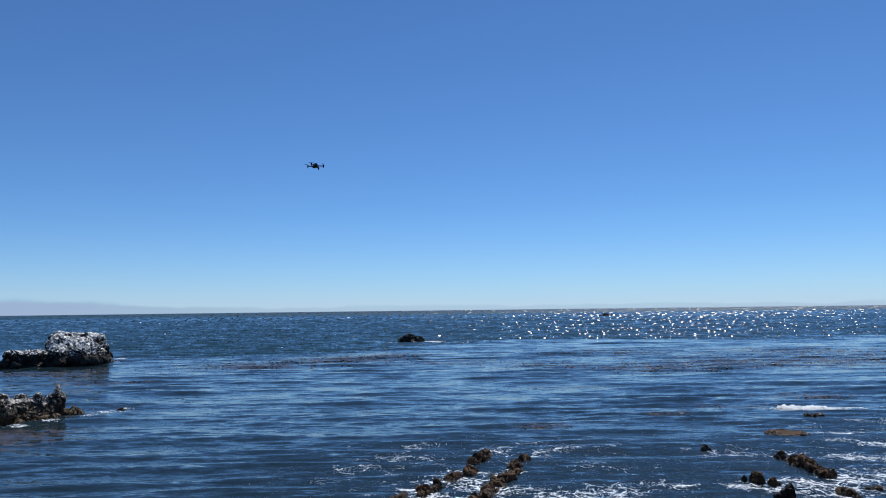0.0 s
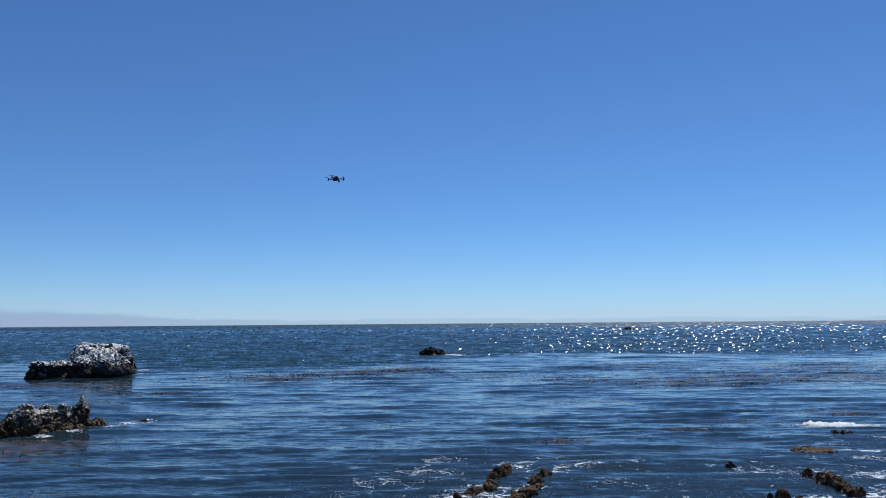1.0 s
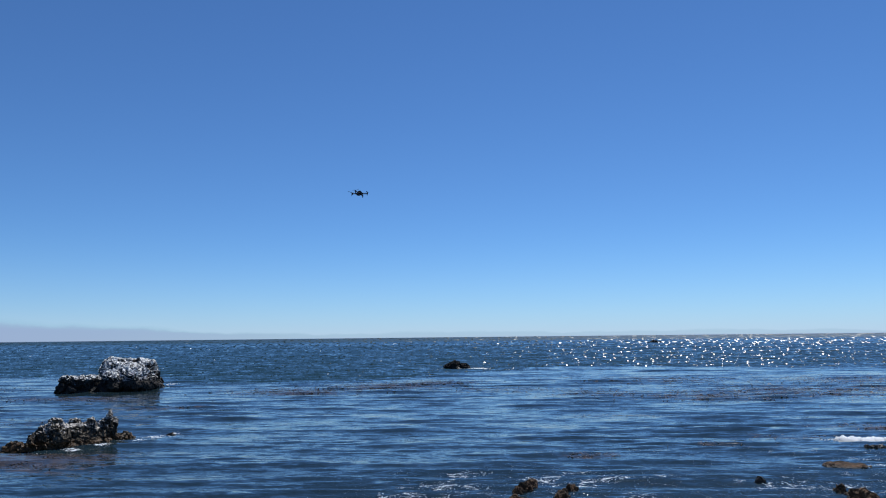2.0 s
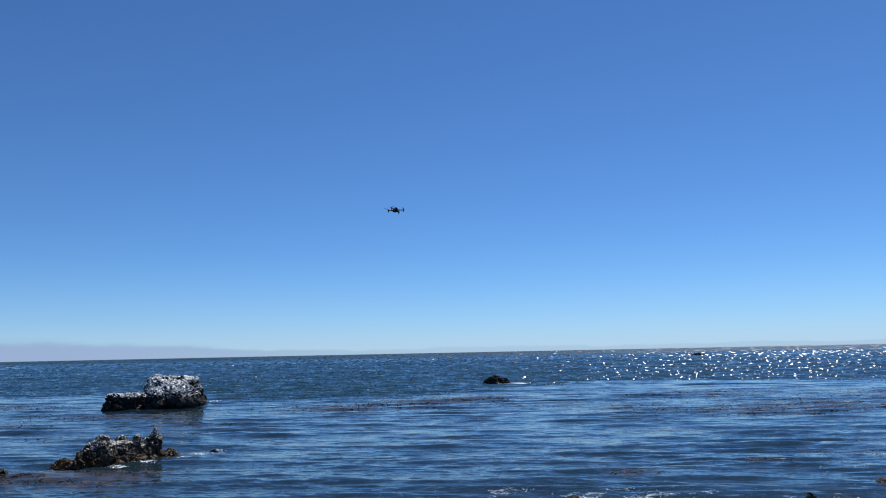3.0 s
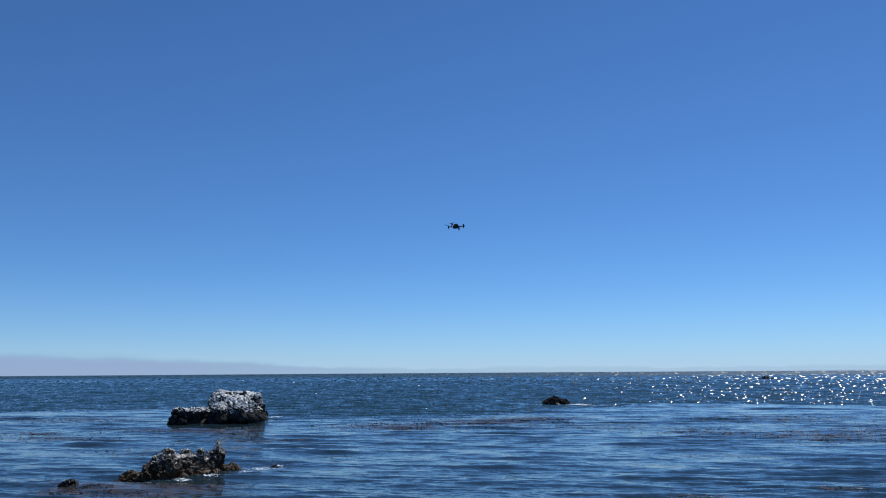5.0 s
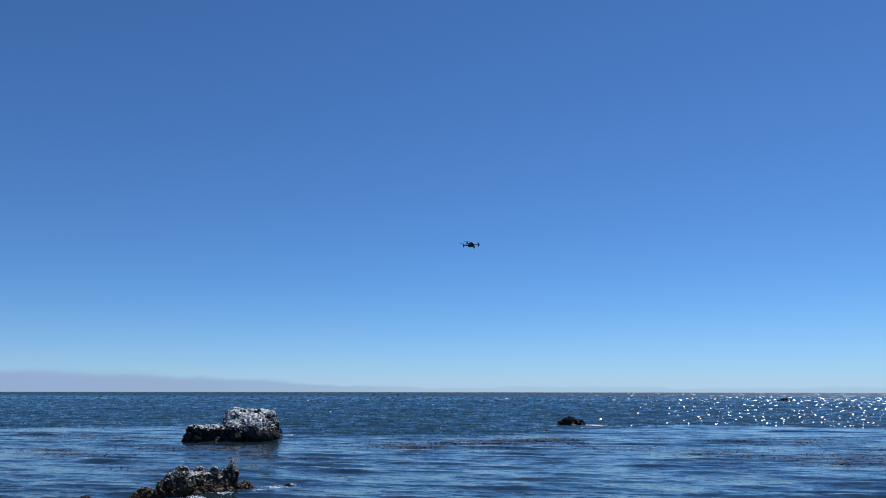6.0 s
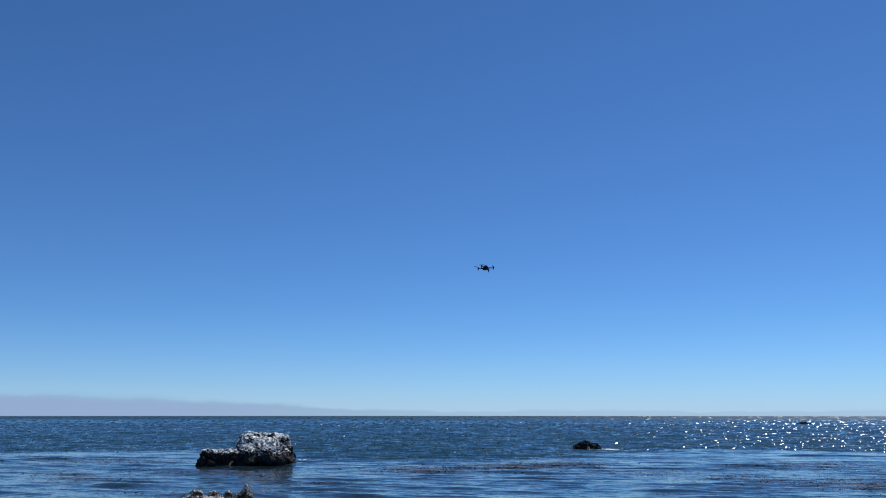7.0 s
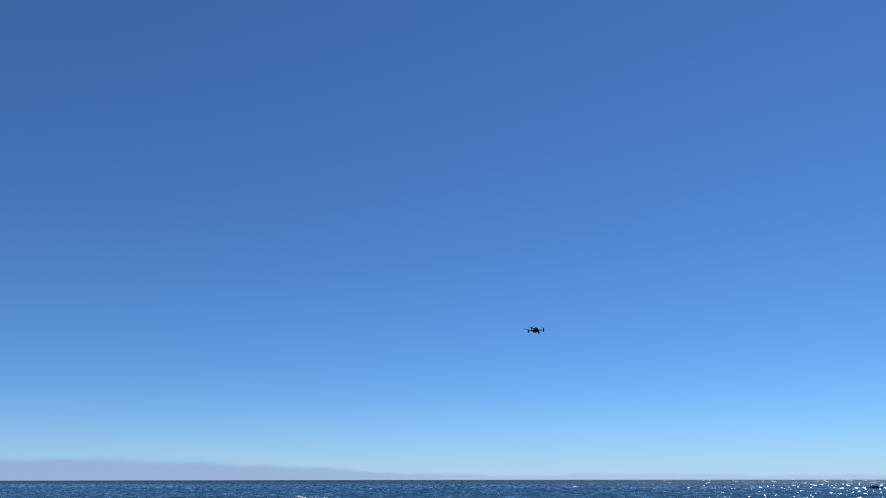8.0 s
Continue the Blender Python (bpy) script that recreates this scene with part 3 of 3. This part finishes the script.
ridge_run(RIDGE_A, 67.0, 11)
ridge_run(RIDGE_B, 71.0, 21)
ridge_run(RIDGE_C, 92.0, 31)


def boulder(name, material, x, y, ru, rw, h, turn, seed, label, lean=0.0, rough=0.2):
    ob = crag(name, material, [(0.0, 0.0, ru, rw, h, 2.6, 0.0, lean), (ru * 0.35, 0.05, ru * 0.62, rw * 0.7, h * 0.85, 2.4, 17.0, lean)],
              max(0.03, ru / 20), rough, seed, 1.0, floor=-0.5, freq=1.2 / ru ** 0.7, taper=0.12)
    return tagged(place(ob, x, y, turn), label, "rock")


boulder("flat_rock", REEF_ROCK, 20.8, 47.1, 1.6, 1.0, 0.34, -4.0, 41, "low flat reddish-brown rock washed by waves", -0.03, 0.16)
boulder("dark_boulder", DARK_ROCK, 26.3, 55.0, 0.95, 0.5, 0.24, 5.0, 42, "small black boulder in front of the breaking wave")
boulder("dark_boulder", DARK_ROCK, 14.1, 42.3, 0.34, 0.28, 0.24, 0.0, 43, "small black boulder alone in the water", rough=0.12)
boulder("dark_boulder", DARK_ROCK, 13.3, 34.8, 0.18, 0.2, 0.26, 0.0, 44, "small round boulder in white foam", rough=0.08)
boulder("brown_boulder", REEF_ROCK, 13.78, 34.5, 0.40, 0.36, 0.46, 0.0, 45, "brown rounded boulder in white foam", rough=0.14)
boulder("brown_boulder", REEF_ROCK, 14.24, 33.9, 0.32, 0.3, 0.36, 0.0, 46, "brown rounded boulder in white foam", rough=0.12)
slab = crag("pointed_slab", DARK_ROCK, [
    (0.06, 0.0, 0.44, 0.32, 0.46, 2.8, 0.0, 0.85),
    (-0.22, -0.05, 0.34, 0.34, 0.22, 2.6, 10.0, 0.4),
], 0.03, 0.09, 47, 0.9, floor=-0.5, freq=2.6, taper=0.25)
tagged(place(slab, 13.8, 31.9, -23.0), "black pointed slab leaning out of the surf", "rock")
boulder("brown_boulder", REEF_ROCK, 16.5, 32.1, 0.36, 0.6, 0.24, 30.0, 48, "brown weed-covered boulder in the surf")
boulder("brown_boulder", REEF_ROCK, 18.1, 32.9, 0.42, 0.3, 0.16, -20.0, 49, "brown weed-covered boulder in the surf")
boulder("dark_boulder", DARK_ROCK, -36.2, 49.9, 0.8, 0.5, 0.48, 0.0, 50, "small rock draped with floating kelp", 0.2)
boulder("dark_boulder", DARK_ROCK, -26.6, 63.4, 0.42, 0.35, 0.12, 0.0, 51, "small rock awash beside the roosting rock")


# ---- floating kelp ----
def kelp_patch(spot, seed, material):
    cx, cy, rx, ry, amount = spot
    r = np.random.default_rng(seed)
    count = int(min(9000, 42 * rx * ry * amount) + 120)
    x, y = cx + r.normal(0, 0.62, count) * rx, cy + r.normal(0, 0.55, count) * ry
    clump = min(1.6, max(0.8, cy / 70))
    keep = slow(x * 0.5, y, seed + 50, 2.4) + 0.6 * (slow(x * 0.5, y, seed + 90, 0.9) - 0.5) > 0.58
    x, y = x[keep], y[keep]
    z = wave_at(x, y, 0.3)
    v, f = [], []
    for px, py, pz in zip(x, y, z):
        a = r.normal(0.15, 0.7)
        le, wi = r.uniform(0.12, 0.45) * clump, r.uniform(0.03, 0.085) * clump
        c, s = math.cos(a), math.sin(a)
        base = len(v)
        lift = r.uniform(0.0, 0.035) * clump
        for t, wd, hz in ((-1.0, 0.35, 0.0), (-0.2, 1.0, lift), (1.0, 0.25, lift * r.uniform(0, 1.6))):
            for sgn in (-1, 1):
                ox, oy = t * le * 0.5, sgn * wd * wi
                v.append((px - cx + ox * c - oy * s, py - cy + ox * s + oy * c, pz + 0.012 + hz))
        f += [(base, base + 2, base + 3, base + 1), (base + 2, base + 4, base + 5, base + 3)]
    if not v:
        return
    ob = link("kelp", v, f, material)
    ob.location = (cx, cy, 0)
    tagged(ob, "raft of brown kelp fronds floating on the water", "kelp", "floating kelp", "stuff")


LEAF = kelp_leaf("kelp_frond", (0.012, 0.009, 0.007), (0.095, 0.066, 0.046))
for i, spot in enumerate(KELP):
    kelp_patch(spot, 300 + i, LEAF)


# ---- breaking wave by the reef ----
def breaker():
    v, f, n, m = [], [], 160, 14
    for i in range(n + 1):
        t = i / n
        x = -2.6 + 5.6 * t
        y = 0.35 * math.sin(t * 3.0) - 0.5 * t
        fade = min(1, 5 * t, 4 * (1 - t)) * (0.65 + 0.6 * noise.noise(Vector((x * 1.3, 2, 0))) + 0.35)
        for j in range(m + 1):
            a = math.pi * j / m
            w = 0.16 * noise.fractal(Vector((x * 2.6, j * 0.6, 0.5)), 0.7, 2.0, 4)
            v.append((x + 0.3 * w, y - (1.25 * fade + 2.5 * w) * math.cos(a), (0.17 * fade + w) * math.sin(a) ** 2 - 0.02))
    for i in range(n):
        for j in range(m):
            a = i * (m + 1) + j
            f.append((a, a + m + 1, a + m + 2, a + 1))
    ob = link("breaking_wave", v, f, FOAM)
    ob.location = (27.0, 58.2, 0.0)
    return tagged(ob, "white foaming crest of a small breaking wave", "wave", kind="stuff")


breaker()


# ---- drone ----
def block(sx, sy, sz, at=(0, 0, 0), bevel=0.01, taper=1.0, turn=0.0):
    bm = bmesh.new()
    bmesh.ops.create_cube(bm, size=1.0)
    for q in bm.verts:
        k = taper if q.co.z > 0 else 1.0
        q.co = Vector((q.co.x * sx * k, q.co.y * sy * k, q.co.z * sz))
    bmesh.ops.bevel(bm, geom=bm.edges[:], offset=bevel, segments=2, affect="EDGES")
    bmesh.ops.transform(bm, matrix=pose(*at, 0, 0, turn), verts=bm.verts[:])
    return bm


def tube(a, b, r0, r1, seg=12):
    bm = bmesh.new()
    a, b = Vector(a), Vector(b)
    bmesh.ops.create_cone(bm, cap_ends=True, segments=seg, radius1=r0, radius2=r1, depth=(b - a).length)
    turn = (b - a).to_track_quat("Z", "Y").to_matrix().to_4x4()
    bmesh.ops.transform(bm, matrix=Matrix.Translation((a + b) / 2) @ turn, verts=bm.verts[:])
    return bm


def build_drone(m):
    shell = plain("drone_shell", (0.006, 0.006, 0.010), 0.6, 0.0, 0.15, 30)
    blade = plain("propeller_plastic", (0.008, 0.008, 0.010), 0.5, 0.0, 0.1, 30)
    glass = plain("lens_glass", (0.01, 0.01, 0.015), 0.08, 0.0, 0.1, 30)
    d = new("drone")
    part("body", block(0.105, 0.21, 0.078, bevel=0.018, taper=0.8), shell, d)
    part("battery", block(0.065, 0.13, 0.030, (0, 0.015, 0.050), 0.008, 0.85), shell, d)
    g = part("gimbal", block(0.05, 0.035, 0.05, (0, -0.105, -0.025), 0.008), shell, d, "small camera on a gimbal")
    part("lens", tube((0, -0.12, -0.028), (0, -0.135, -0.028), 0.016, 0.016), glass, g)
    for sx in (-1, 1):
        for sy, reach, drop in ((-1, 0.15, 0.012), (1, 0.135, -0.012)):
            tip = (sx * reach, sy * 0.125, drop)
            arm = part("arm", tube((sx * 0.03, sy * 0.06, drop * 0.3), tip, 0.014, 0.010, 10), shell, d)
            part("motor", tube((tip[0], tip[1], drop - 0.022), (tip[0], tip[1], drop + 0.026), 0.017, 0.015), shell, arm)
            part("leg", tube((tip[0], tip[1], drop - 0.02), (tip[0] * 1.02, tip[1], drop - 0.052), 0.010, 0.006, 8), shell, arm)
            bm = bmesh.new()
            a0 = 0.5 + 1.1 * sx + 0.7 * sy
            for s in (0, math.pi):
                c, q = math.cos(a0 + s), math.sin(a0 + s)
                ring = []
                for t, wd, h in ((0.006, 0.006, 0.0), (0.04, 0.013, 0.002), (0.08, 0.010, 0.004), (0.112, 0.004, 0.006)):
                    for e in (-1, 1):
                        for k in (0, 0.0025):
                            x, y = t, e * wd
                            ring.append(bm.verts.new((tip[0] + x * c - y * q, tip[1] + x * q + y * c, drop + 0.028 + h + k + e * 0.002)))
                for i in range(3):
                    b, n = ring[4 * i:4 * i + 4], ring[4 * i + 4:4 * i + 8]
                    for p1, p2 in ((0, 1), (1, 3), (3, 2), (2, 0)):
                        bm.faces.new((b[p1], b[p2], n[p2], n[p1]))
                bm.faces.new((ring[0], ring[1], ring[3], ring[2]))
                bm.faces.new((ring[12], ring[14], ring[15], ring[13]))
            bmesh.ops.recalc_face_normals(bm, faces=bm.faces[:])
            part("propeller", bm, blade, arm)
    d.matrix_world = m
    return tagged(d, "dark grey four-rotor camera drone hovering over the sea", "drone")


build_drone(pose(-2.99, 17.83, 11.20, 2, 5, 32))
